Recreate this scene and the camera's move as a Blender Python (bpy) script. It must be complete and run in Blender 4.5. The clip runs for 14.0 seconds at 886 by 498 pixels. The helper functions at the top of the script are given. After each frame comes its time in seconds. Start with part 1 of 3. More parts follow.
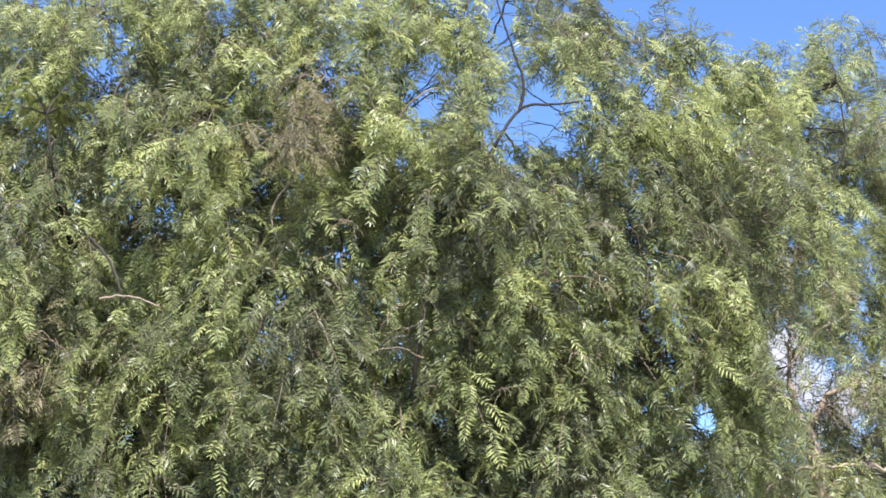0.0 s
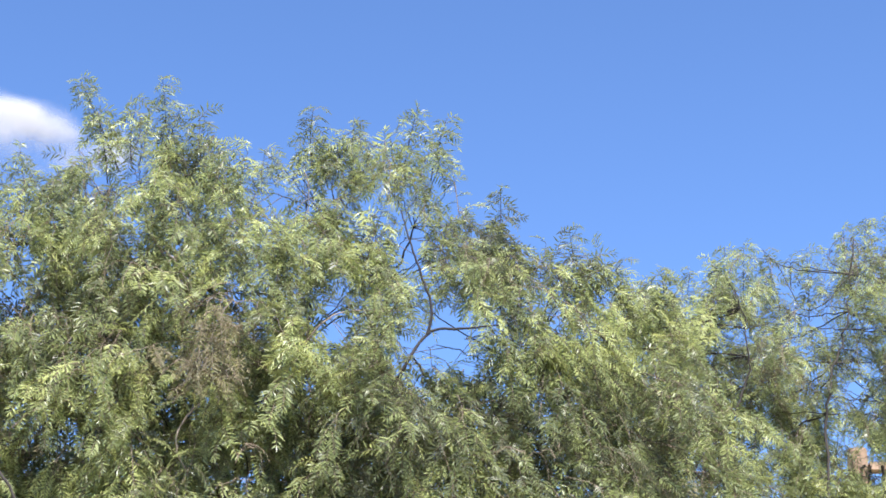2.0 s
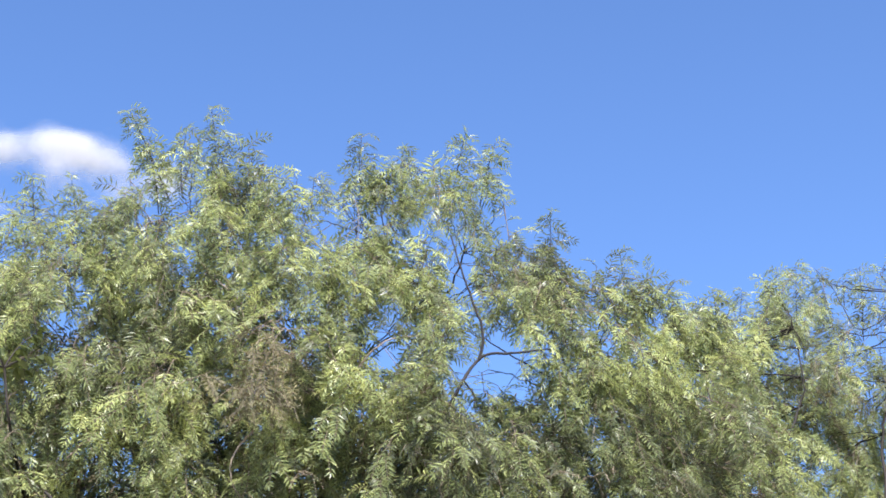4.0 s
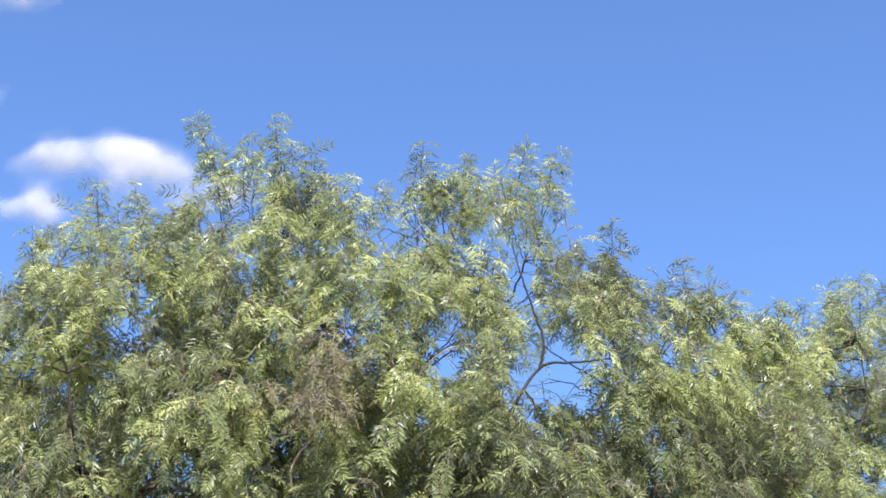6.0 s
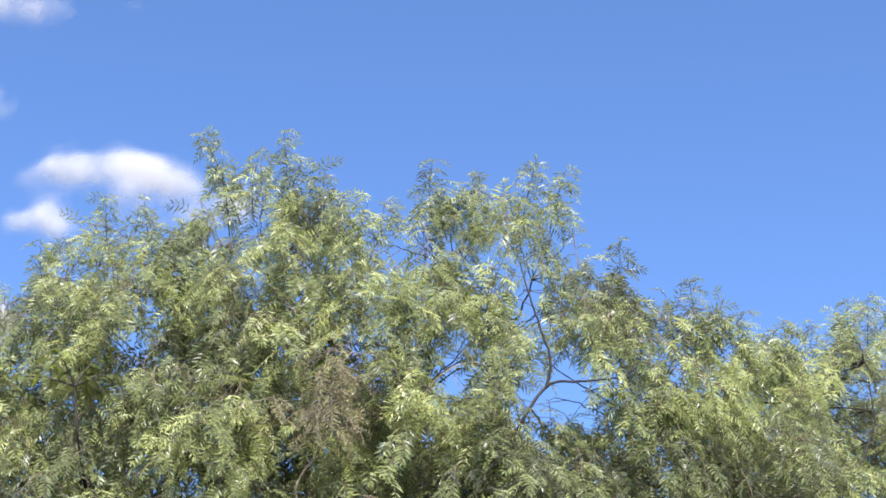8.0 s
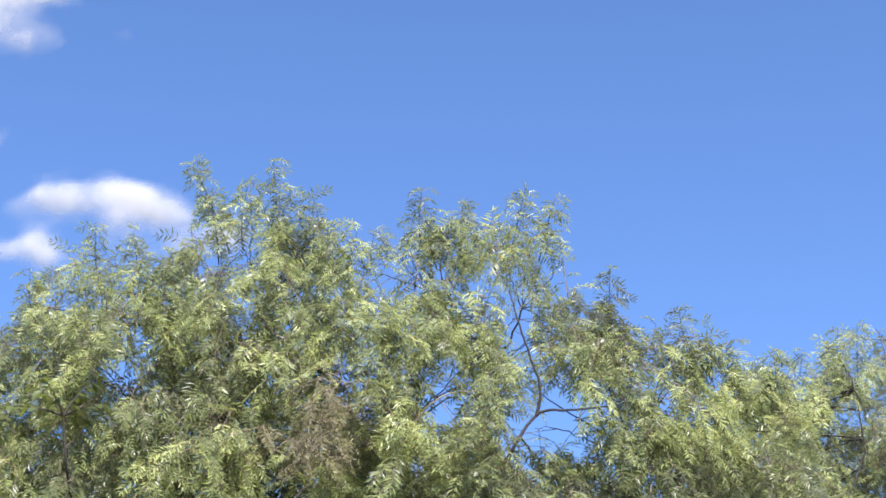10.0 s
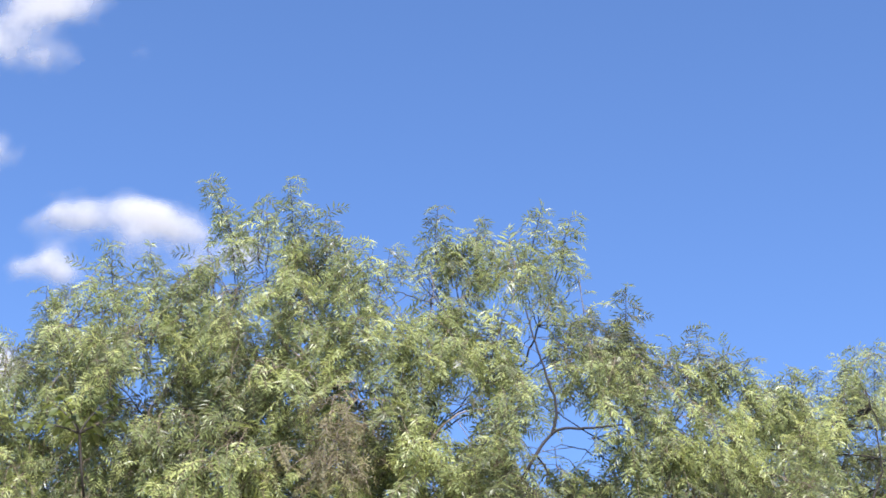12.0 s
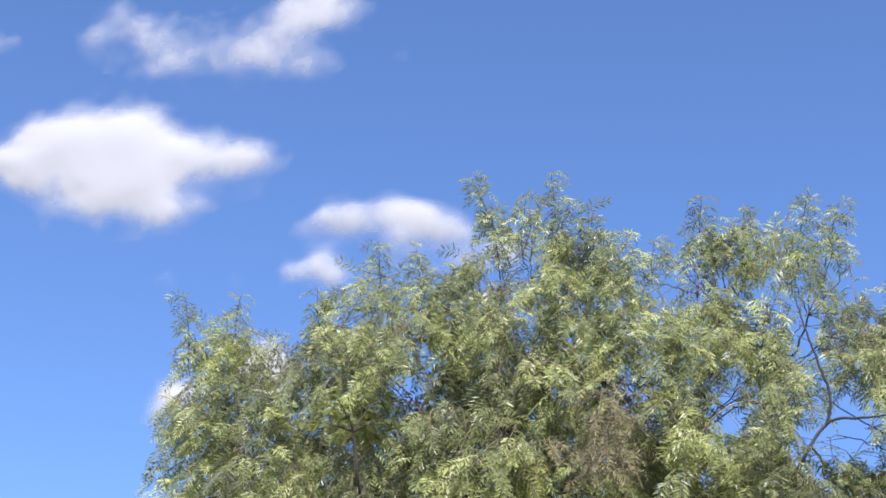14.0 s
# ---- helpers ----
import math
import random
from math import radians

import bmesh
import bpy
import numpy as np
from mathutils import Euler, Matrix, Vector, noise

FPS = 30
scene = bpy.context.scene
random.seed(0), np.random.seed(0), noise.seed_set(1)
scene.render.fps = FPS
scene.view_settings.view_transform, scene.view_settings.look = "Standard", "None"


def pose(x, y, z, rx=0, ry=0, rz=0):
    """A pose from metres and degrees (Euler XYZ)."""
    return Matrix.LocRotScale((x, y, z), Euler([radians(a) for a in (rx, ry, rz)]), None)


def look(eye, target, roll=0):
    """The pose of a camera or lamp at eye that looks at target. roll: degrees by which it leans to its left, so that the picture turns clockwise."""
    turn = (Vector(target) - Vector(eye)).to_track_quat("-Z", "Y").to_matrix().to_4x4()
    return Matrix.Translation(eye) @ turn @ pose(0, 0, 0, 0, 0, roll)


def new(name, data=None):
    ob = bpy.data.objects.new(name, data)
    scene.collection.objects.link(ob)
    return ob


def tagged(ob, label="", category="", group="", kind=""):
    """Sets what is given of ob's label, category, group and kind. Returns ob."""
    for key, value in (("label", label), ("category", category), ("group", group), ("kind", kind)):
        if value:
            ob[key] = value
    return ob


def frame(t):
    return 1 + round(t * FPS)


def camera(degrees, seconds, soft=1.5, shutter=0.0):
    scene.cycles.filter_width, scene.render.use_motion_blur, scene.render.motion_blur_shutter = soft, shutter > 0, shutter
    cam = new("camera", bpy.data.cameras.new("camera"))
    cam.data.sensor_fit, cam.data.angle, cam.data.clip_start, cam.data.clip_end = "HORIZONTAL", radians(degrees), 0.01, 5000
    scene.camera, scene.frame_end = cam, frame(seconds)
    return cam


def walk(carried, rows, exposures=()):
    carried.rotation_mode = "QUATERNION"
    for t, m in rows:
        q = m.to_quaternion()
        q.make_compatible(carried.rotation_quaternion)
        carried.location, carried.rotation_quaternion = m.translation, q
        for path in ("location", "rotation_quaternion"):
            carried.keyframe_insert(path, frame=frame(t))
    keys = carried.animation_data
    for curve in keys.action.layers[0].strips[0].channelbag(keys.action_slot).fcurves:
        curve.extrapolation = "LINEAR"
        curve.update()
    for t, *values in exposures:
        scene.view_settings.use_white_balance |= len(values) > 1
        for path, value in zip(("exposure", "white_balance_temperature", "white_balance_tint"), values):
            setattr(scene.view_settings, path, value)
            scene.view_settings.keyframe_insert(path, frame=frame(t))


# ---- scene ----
# A weeping pepper tree under a blue sky with small clouds, seen from a standing height with a long lens.

# ---- camera and its path: seconds, and the turn in degrees ----
cam = camera(28.4, 14.0, soft=1.75)
EYE = (0.0, 0.0, 1.6)
TURNS = [
    (0.0, 103.28, 0.43, -0.51),
    (0.5, 106.13, 0.30, -1.11),
    (1.0, 108.66, 0.56, -1.31),
    (1.5, 110.53, 0.87, -2.65),
    (2.0, 110.56, 1.10, -3.45),
    (2.5, 110.56, 1.11, -3.21),
    (3.0, 110.83, 1.37, -2.58),
    (5.5, 111.72, 0.47, -0.30),
    (6.0, 111.72, 0.30, 0.14),
    (6.5, 111.85, 0.28, 0.15),
    (7.0, 112.00, -0.00, 0.00),
    (7.5, 112.07, -0.23, 0.04),
    (8.0, 112.29, -0.34, 0.16),
    (10.5, 113.31, -0.12, -0.16),
    (11.0, 113.33, -0.35, 0.18),
    (11.5, 113.55, -0.45, 0.23),
    (12.0, 113.81, -0.41, 0.33),
    (12.5, 113.86, -0.41, 0.75),
    (13.0, 113.82, -0.35, 2.08),
    (13.5, 113.71, -0.81, 4.69),
    (14.0, 113.44, -2.15, 8.97),
]
walk(cam, [(t, pose(*EYE, rx, ry, rz)) for t, rx, ry, rz in TURNS],
     exposures=[(0.0, 1.49, 6120, 15.5), (3.0, 1.49, 6120, 15.5), (12.5, 1.41, 6120, 16.5), (14.0, 1.28, 6120, 17.5)])

# ---- sky and sun ----
SUN_WAY = Vector((0.14, -0.67, 1.01)).normalized()      # towards the sun
world = bpy.data.worlds.new("sky")
scene.world = world
world.use_nodes = True
sky = world.node_tree.nodes.new("ShaderNodeTexSky")
sky.sky_type = "NISHITA"
sky.sun_disc = False
sky.sun_elevation = math.asin(SUN_WAY.z)
sky.sun_rotation = math.atan2(SUN_WAY.x, SUN_WAY.y)
sky.altitude = 1500
sky.air_density, sky.dust_density, sky.ozone_density = 1.0, 0.05, 8.0
background = world.node_tree.nodes["Background"]
background.inputs["Strength"].default_value = 0.088
world.node_tree.links.new(sky.outputs["Color"], background.inputs["Color"])

sun_data = bpy.data.lights.new("sun", "SUN")
sun_data.energy, sun_data.angle, sun_data.color = 5.0, radians(0.53), (1.0, 0.95, 0.87)
sun = new("sun", sun_data)
sun.matrix_world = look(SUN_WAY * 50, (0, 0, 0))


# ---- materials ----
def material(name):
    m = bpy.data.materials.new(name)
    m.use_nodes = True
    m.node_tree.nodes.clear()
    out = m.node_tree.nodes.new("ShaderNodeOutputMaterial")

    def node(kind, **values):
        n = m.node_tree.nodes.new("ShaderNode" + kind)
        for key, value in values.items():
            n.inputs[key.replace("_", " ")].default_value = value
        return n

    return m, out, node, m.node_tree.links.new


def ramp(node, stops):
    r = node("ValToRGB")
    e = r.color_ramp.elements
    while len(e) < len(stops):
        e.new(0.5)
    for k, (place, colour) in zip(e, stops):
        k.position, k.color = place, (*colour, 1)
    return r


def leaf_material(name, stops, shine=0.38, thin=0.43):
    """A thin leaf: grain, hue by the age of the leaf and by the bough, light through the blade."""
    m, out, node, link = material(name)
    age = node("Attribute")
    age.attribute_name = "age"
    where = node("NewGeometry")
    patch = node("TexNoise", Scale=1.7, Detail=3.0)
    link(where.outputs["Position"], patch.inputs["Vector"])
    island = node("MapRange", To_Min=-0.19, To_Max=0.19)
    link(where.outputs["Random Per Island"], island.inputs["Value"])
    spread = node("MapRange", From_Min=0.3, From_Max=0.7, To_Min=-0.28, To_Max=0.28)
    link(patch.outputs["Fac"], spread.inputs["Value"])
    add = node("Math")
    add.operation = "ADD"
    link(age.outputs["Fac"], add.inputs[0])
    link(spread.outputs["Result"], add.inputs[1])
    add2 = node("Math")
    add2.operation = "ADD"
    link(add.outputs[0], add2.inputs[0])
    link(island.outputs["Result"], add2.inputs[1])
    r = ramp(node, stops)
    link(add2.outputs[0], r.inputs["Fac"])
    grain = node("TexNoise", Scale=160.0, Detail=2.0)
    link(where.outputs["Position"], grain.inputs["Vector"])
    vary = node("MapRange", To_Min=0.78, To_Max=1.22)
    link(grain.outputs["Fac"], vary.inputs["Value"])
    hue = node("HueSaturation")
    link(vary.outputs["Result"], hue.inputs["Value"])
    link(r.outputs["Color"], hue.inputs["Color"])
    face = node("BsdfPrincipled", Roughness=shine, Specular_IOR_Level=0.55)
    link(hue.outputs["Color"], face.inputs["Base Color"])
    through_light = node("BsdfTranslucent")
    warm = node("HueSaturation", Hue=0.485, Saturation=1.05, Value=1.32)
    link(hue.outputs["Color"], warm.inputs["Color"])
    link(warm.outputs["Color"], through_light.inputs["Color"])
    mix = node("MixShader", Fac=thin)
    link(face.outputs[0], mix.inputs[1])
    link(through_light.outputs[0], mix.inputs[2])
    link(mix.outputs[0], out.inputs["Surface"])
    return m


def bark_material(name, dark, light, scale):
    m, out, node, link = material(name)
    where = node("TexCoord")
    streak = node("Mapping")
    streak.inputs["Scale"].default_value = (1.0, 1.0, 0.25)
    link(where.outputs["Object"], streak.inputs["Vector"])
    coarse = node("TexNoise", Scale=scale, Detail=6.0, Roughness=0.65)
    fine = node("TexNoise", Scale=scale * 7, Detail=4.0)
    link(streak.outputs["Vector"], coarse.inputs["Vector"])
    link(streak.outputs["Vector"], fine.inputs["Vector"])
    r = ramp(node, [(0.3, dark), (0.7, light)])
    link(coarse.outputs["Fac"], r.inputs["Fac"])
    vary = node("MapRange", To_Min=0.7, To_Max=1.3)
    link(fine.outputs["Fac"], vary.inputs["Value"])
    hue = node("HueSaturation")
    link(vary.outputs["Result"], hue.inputs["Value"])
    link(r.outputs["Color"], hue.inputs["Color"])
    bump = node("Bump", Strength=0.7, Distance=0.01)
    link(coarse.outputs["Fac"], bump.inputs["Height"])
    face = node("BsdfPrincipled", Roughness=0.85)
    link(hue.outputs["Color"], face.inputs["Base Color"])
    link(bump.outputs["Normal"], face.inputs["Normal"])
    link(face.outputs[0], out.inputs["Surface"])
    return m


def ground_material():
    m, out, node, link = material("bounce_ground")
    where = node("NewGeometry")
    wide = node("TexNoise", Scale=0.35, Detail=6.0)
    fine = node("TexNoise", Scale=22.0, Detail=5.0)
    link(where.outputs["Position"], wide.inputs["Vector"])
    link(where.outputs["Position"], fine.inputs["Vector"])
    # Unseen from the camera; colours lightened so the ground bounces light up into the leaves.
    r = ramp(node, [(0.35, (0.16, 0.16, 0.08)), (0.55, (0.30, 0.26, 0.17)), (0.75, (0.42, 0.36, 0.26))])
    link(wide.outputs["Fac"], r.inputs["Fac"])
    vary = node("MapRange", To_Min=0.6, To_Max=1.4)
    link(fine.outputs["Fac"], vary.inputs["Value"])
    hue = node("HueSaturation")
    link(vary.outputs["Result"], hue.inputs["Value"])
    link(r.outputs["Color"], hue.inputs["Color"])
    bump = node("Bump", Strength=0.6, Distance=0.03)
    link(fine.outputs["Fac"], bump.inputs["Height"])
    face = node("BsdfPrincipled", Roughness=0.95)
    link(hue.outputs["Color"], face.inputs["Base Color"])
    link(bump.outputs["Normal"], face.inputs["Normal"])
    link(face.outputs[0], out.inputs["Surface"])
    return m


def cloud_material():
    """White vapour: sunlit droplets, thinning to nothing at the rim."""
    m, out, node, link = material("cloud_vapour")
    thick = node("Attribute")
    thick.attribute_name = "thickness"
    where = node("NewGeometry")
    puff = node("TexNoise", Scale=0.026, Detail=6.0, Roughness=0.52)
    link(where.outputs["Position"], puff.inputs["Vector"])
    wisp = node("MapRange", From_Min=0.25, From_Max=0.75, To_Min=-0.30, To_Max=0.30)
    link(puff.outputs["Fac"], wisp.inputs["Value"])
    total = node("Math")
    total.operation = "ADD"
    link(thick.outputs["Fac"], total.inputs[0])
    link(wisp.outputs["Result"], total.inputs[1])
    veil = node("MapRange", From_Min=0.06, From_Max=1.15)
    veil.interpolation_type = "SMOOTHSTEP"
    link(total.outputs[0], veil.inputs["Value"])
    white = node("BsdfDiffuse", Color=(0.425, 0.425, 0.445, 1))
    glow = node("BsdfTranslucent", Color=(0.425, 0.425, 0.445, 1))
    body = node("MixShader", Fac=0.35)
    link(white.outputs[0], body.inputs[1])
    link(glow.outputs[0], body.inputs[2])
    clear = node("BsdfTransparent")
    mix = node("MixShader")
    link(veil.outputs["Result"], mix.inputs["Fac"])
    link(clear.outputs[0], mix.inputs[1])
    link(body.outputs[0], mix.inputs[2])
    link(mix.outputs[0], out.inputs["Surface"])
    return m


LEAF = leaf_material("pepper_leaf", [(0.0, (0.098, 0.110, 0.066)), (0.30, (0.168, 0.196, 0.088)),
                                     (0.62, (0.268, 0.313, 0.126)), (1.0, (0.455, 0.496, 0.200))])
DRY = leaf_material("dry_leaf", [(0.0, (0.12, 0.105, 0.055)), (0.5, (0.205, 0.185, 0.095)), (1.0, (0.32, 0.285, 0.15))], 0.6, 0.3)
BROAD = leaf_material("broad_leaf", [(0.0, (0.06, 0.075, 0.03)), (0.5, (0.12, 0.15, 0.04)), (1.0, (0.28, 0.32, 0.04))], 0.35, 0.4)
TWIG = bark_material("green_brown_twig", (0.085, 0.065, 0.042), (0.19, 0.15, 0.105), 30)
# Thin bark with shade put into its colour, for the fork and the shoots.
SHADEBARK = bark_material("shaded_thin_bark", (0.008, 0.007, 0.007), (0.024, 0.020, 0.019), 20)
# Grey-brown bark, its colour lowered further for the shade within the crown.
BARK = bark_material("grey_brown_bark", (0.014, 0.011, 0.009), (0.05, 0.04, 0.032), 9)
PALE = bark_material("bare_pale_wood", (0.15, 0.115, 0.085), (0.32, 0.26, 0.20), 25)
# Tan bark, lightened in colour to stand in for sun on the thin tree's limbs.
LIT_TAN = bark_material("lit_tan_bark", (0.14, 0.108, 0.078), (0.35, 0.275, 0.20), 12)
DEADWOOD = bark_material("dead_brown_twig", (0.13, 0.095, 0.065), (0.30, 0.24, 0.17), 25)
TIMBER = bark_material("weathered_timber", (0.14, 0.09, 0.055), (0.30, 0.21, 0.13), 5)
GROUND = ground_material()
VAPOUR = cloud_material()


# ---- mesh helpers ----
class Build:
    """Gathers quads with an age for each corner point and a material number for each quad."""

    def __init__(self):
        self.v, self.q, self.a, self.m, self.n = [], [], [], [], 0

    def add(self, v, q, age, mat):
        v = np.asarray(v, float)
        self.v.append(v)
        self.q.append(np.asarray(q, int) + self.n)
        self.a.append(np.broadcast_to(np.asarray(age, float), (len(v),)))
        self.m.append(np.broadcast_to(np.asarray(mat, int), (len(q),)))
        self.n += len(v)

    def arrays(self):
        return np.concatenate(self.v), np.concatenate(self.q), np.concatenate(self.a), np.concatenate(self.m)


def quad_mesh(name, arrays, materials, smooth=False, attribute="age"):
    v, q, age, mat = arrays
    me = bpy.data.meshes.new(name)
    me.vertices.add(len(v))
    me.vertices.foreach_set("co", v.astype(np.float32).ravel())
    me.loops.add(q.size)
    me.loops.foreach_set("vertex_index", q.astype(np.int32).ravel())
    me.polygons.add(len(q))
    me.polygons.foreach_set("loop_start", np.arange(0, q.size, 4, dtype=np.int32))
    me.polygons.foreach_set("material_index", mat.astype(np.int32))
    me.polygons.foreach_set("use_smooth", np.full(len(q), smooth))
    me.attributes.new(attribute, "FLOAT", "POINT").data.foreach_set("value", age.astype(np.float32))
    for m in materials:
        me.materials.append(m)
    me.update(calc_edges=True)
    return me


def part(name, me, parent, label="", kind=""):
    ob = new(name, me)
    ob.parent = parent
    return tagged(ob, label=label, kind=kind)


def smooth_line(points, steps):
    """A curve through the points."""
    p = np.asarray(points, float)
    p = np.vstack([2 * p[0] - p[1], p, 2 * p[-1] - p[-2]])
    out = []
    for i in range(1, len(p) - 2):
        for s in np.arange(steps) / steps:
            a, b, c, d = p[i - 1:i + 3]
            out.append(0.5 * (2 * b + (c - a) * s + (2 * a - 5 * b + 4 * c - d) * s * s + (3 * b - a - 3 * c + d) * s ** 3))
    out.append(p[-2])
    return np.array(out)


def tube(line, radii, sides):
    """Quads of a tapered tube along a line, closed to a tip at its end."""
    line = np.asarray(line, float)
    n = len(line)
    t = np.gradient(line, axis=0)
    t /= np.linalg.norm(t, axis=1)[:, None] + 1e-9
    side = np.cross(t, (0.31, 0.84, 0.45))
    side /= np.linalg.norm(side, axis=1)[:, None] + 1e-9
    up = np.cross(t, side)
    ang = np.arange(sides) * 2 * np.pi / sides
    r = np.broadcast_to(radii, (n,))[:, None, None]
    ring = line[:, None] + r * (np.cos(ang)[None, :, None] * side[:, None] + np.sin(ang)[None, :, None] * up[:, None])
    i, j = np.meshgrid(np.arange(n - 1), np.arange(sides), indexing="ij")
    k = (j + 1) % sides
    q = np.stack([i * sides + j, i * sides + k, (i + 1) * sides + k, (i + 1) * sides + j], -1).reshape(-1, 4)
    return ring.reshape(-1, 3), q


# ---- the feathered leaf and the spray of leaves ----
def arch(start, azimuth, rise, fall, length, steps, power=0.8):
    """A line that sets out at the angle rise and bends to the angle fall, in degrees over the level."""
    s = (np.arange(steps) + 0.5) / steps
    e = np.radians(rise + (fall - rise) * s ** power)
    d = np.stack([np.cos(e) * math.cos(azimuth), np.cos(e) * math.sin(azimuth), np.sin(e)], 1)
    return np.vstack([start, start + np.cumsum(d * length / steps, axis=0)])


def feather(b, rng, start, azimuth, rise, fall, length, age, blade=0.040, fine=True):
    """One leaf: an arched rib with pairs of narrow leaflets that point to its tip, and one at the end."""
    rib = arch(start, azimuth, rise, fall, length, 8)
    v, q = tube(rib[::4] if fine else rib[::8], (0.0013, 0.0010, 0.0006) if fine else (0.0013, 0.0007), 3)
    b.add(v, q, age, 1)
    pairs = max(5, int(length / 0.0162))
    s = np.linspace(0.16, 0.97, pairs) * 8
    i = np.minimum(s.astype(int), 7)
    base = rib[i] + (rib[i + 1] - rib[i]) * (s - i)[:, None]
    t = rib[i + 1] - rib[i]
    t /= np.linalg.norm(t, axis=1)[:, None]
    w0 = np.array((-math.sin(azimuth), math.cos(azimuth), 0.0))
    n0 = np.cross(t, w0)
    turn = rng.normal(0, 0.5)
    w = w0 * math.cos(turn) + n0 * math.sin(turn)
    nrm = np.cross(t, w)
    k = np.linspace(0, 1, pairs)
    size = blade * (0.62 + 0.55 * np.sin(np.pi * (0.15 + 0.72 * k))) * rng.uniform(0.88, 1.1, pairs)
    keep = rng.random(pairs) > 0.04
    parts = []
    for sign in (1, -1):
        beta = np.radians(66 - 20 * k + rng.normal(0, 6, pairs))[:, None]
        u = np.cos(beta) * t + sign * np.sin(beta) * w + nrm * rng.normal(0.08, 0.20, pairs)[:, None]
        u[:, 2] -= 0.08
        parts.append((base[keep], u[keep], size[keep], nrm[keep]))
    parts.append((rib[-1:], t[-1:] + 0.05, size[-1:] * 0.9, nrm[-1:]))
    base, u, size, nrm = (np.concatenate(x) for x in zip(*parts))
    u /= np.linalg.norm(u, axis=1)[:, None]
    side = np.cross(nrm, u)
    side /= np.linalg.norm(side, axis=1)[:, None] + 1e-9
    up = np.cross(u, side)
    half = (0.0034 if fine else 0.0042) * (size / blade)[:, None]
    L = size[:, None]
    pts = np.stack([base, base + u * L * 0.42 + side * half + up * half * 0.3, base + u * L - up * L * 0.10,
                    base + u * L * 0.42 - side * half + up * half * 0.3], 1)
    b.add(pts.reshape(-1, 3), np.arange(len(base))[:, None] * 4 + (0, 1, 2, 3), age, 0)


def spray(rng, style, fine=True):
    """A twig with its leaves. style: erect (stands up, leaves arching over), shoot (a straight young leader),
    hanging (weeps) or strand (a long thin hanging one)."""
    b = Build()
    if style == "erect":
        length, rise, fall = rng.uniform(0.14, 0.26), rng.uniform(60, 88), rng.uniform(10, 70)
        count = rng.integers(7, 11)
    elif style == "shoot":
        length, rise, fall = rng.uniform(0.20, 0.34), rng.uniform(80, 90), rng.uniform(70, 86)
        count = rng.integers(9, 13)
    elif style == "strand":
        length, rise, fall = rng.uniform(0.36, 0.58), rng.uniform(-40, 20), rng.uniform(-89, -78)
        count = rng.integers(10, 14)
    else:
        length, rise, fall = rng.uniform(0.20, 0.36), rng.uniform(-15, 40), rng.uniform(-89, -82)
        count = rng.integers(7, 10)
    stem = arch(np.zeros(3), 0.0, rise, fall, length, 10, 0.45 if style in ("hanging", "strand") else 0.6)
    stem[1:, 1] += np.cumsum(rng.normal(0, 0.003, 10))
    v, q = tube(stem[::2], np.linspace(0.0024, 0.0010, 6), 4)
    b.add(v, q, 0.4, 1)
    mood = rng.uniform(0.24, 0.66) if style in ("erect", "shoot") else rng.uniform(0.20, 0.66)
    for k in range(count):
        s = 10 * (0.08 + 0.92 * (k + 1) / count)
        i = min(int(s), 9)
        p = stem[i] + (stem[i + 1] - stem[i]) * (s - i)
        young = k / count
        az = (0.8 if k % 2 else -0.8) + rng.normal(0, 0.9)
        if style == "shoot":
            az, size = k * 2.4 + rng.normal(0, 0.3), rng.uniform(0.075, 0.125) * (1.0 - 0.3 * young)
            up, down = rng.uniform(20, 60), rng.uniform(-85, -10)
        elif style == "erect":
            size = rng.uniform(0.11, 0.18) * (1.0 - 0.3 * young)
            up, down = rng.uniform(-10, 55), rng.uniform(-88, -35)
            if k == count - 1:
                up, down = 60, rng.uniform(-60, 20)
        else:
            size = rng.uniform(0.12, 0.20) * (1.0 - 0.25 * young)
            up, down = rng.uniform(-45, 25), rng.uniform(-88, -56)
        feather(b, rng, p, az, up, down, size, np.clip(mood + 0.14 * young + rng.normal(0, 0.19), 0, 1),
                blade=rng.uniform(0.034, 0.044) if style != "shoot" else rng.uniform(0.030, 0.040), fine=fine)
    return b.arrays()


RNG = np.random.default_rng(7)
ERECT = [spray(RNG, "erect") for _ in range(14)]
HANGING = [spray(RNG, "hanging") for _ in range(20)]
ERECT_PLAIN = [spray(RNG, "erect", False) for _ in range(10)]
HANGING_PLAIN = [spray(RNG, "hanging", False) for _ in range(14)]
SHOOT = [spray(RNG, "shoot") for _ in range(8)]
STRAND = [spray(RNG, "strand") for _ in range(12)]
STRAND_PLAIN = [spray(RNG, "strand", False) for _ in range(6)]
SPRAYS = {("erect", True): ERECT, ("hanging", True): HANGING, ("strand", True): STRAND, ("shoot", True): SHOOT,
          ("erect", False): ERECT_PLAIN, ("hanging", False): HANGING_PLAIN, ("strand", False): STRAND_PLAIN}
SPRAY_MESHES = {}


def spray_mesh(style, number, foliage):
    key = (style, number, foliage.name)
    if key not in SPRAY_MESHES:
        SPRAY_MESHES[key] = quad_mesh("leaf_spray", SPRAYS[style, True][number], (foliage, TWIG))
    return SPRAY_MESHES[key]


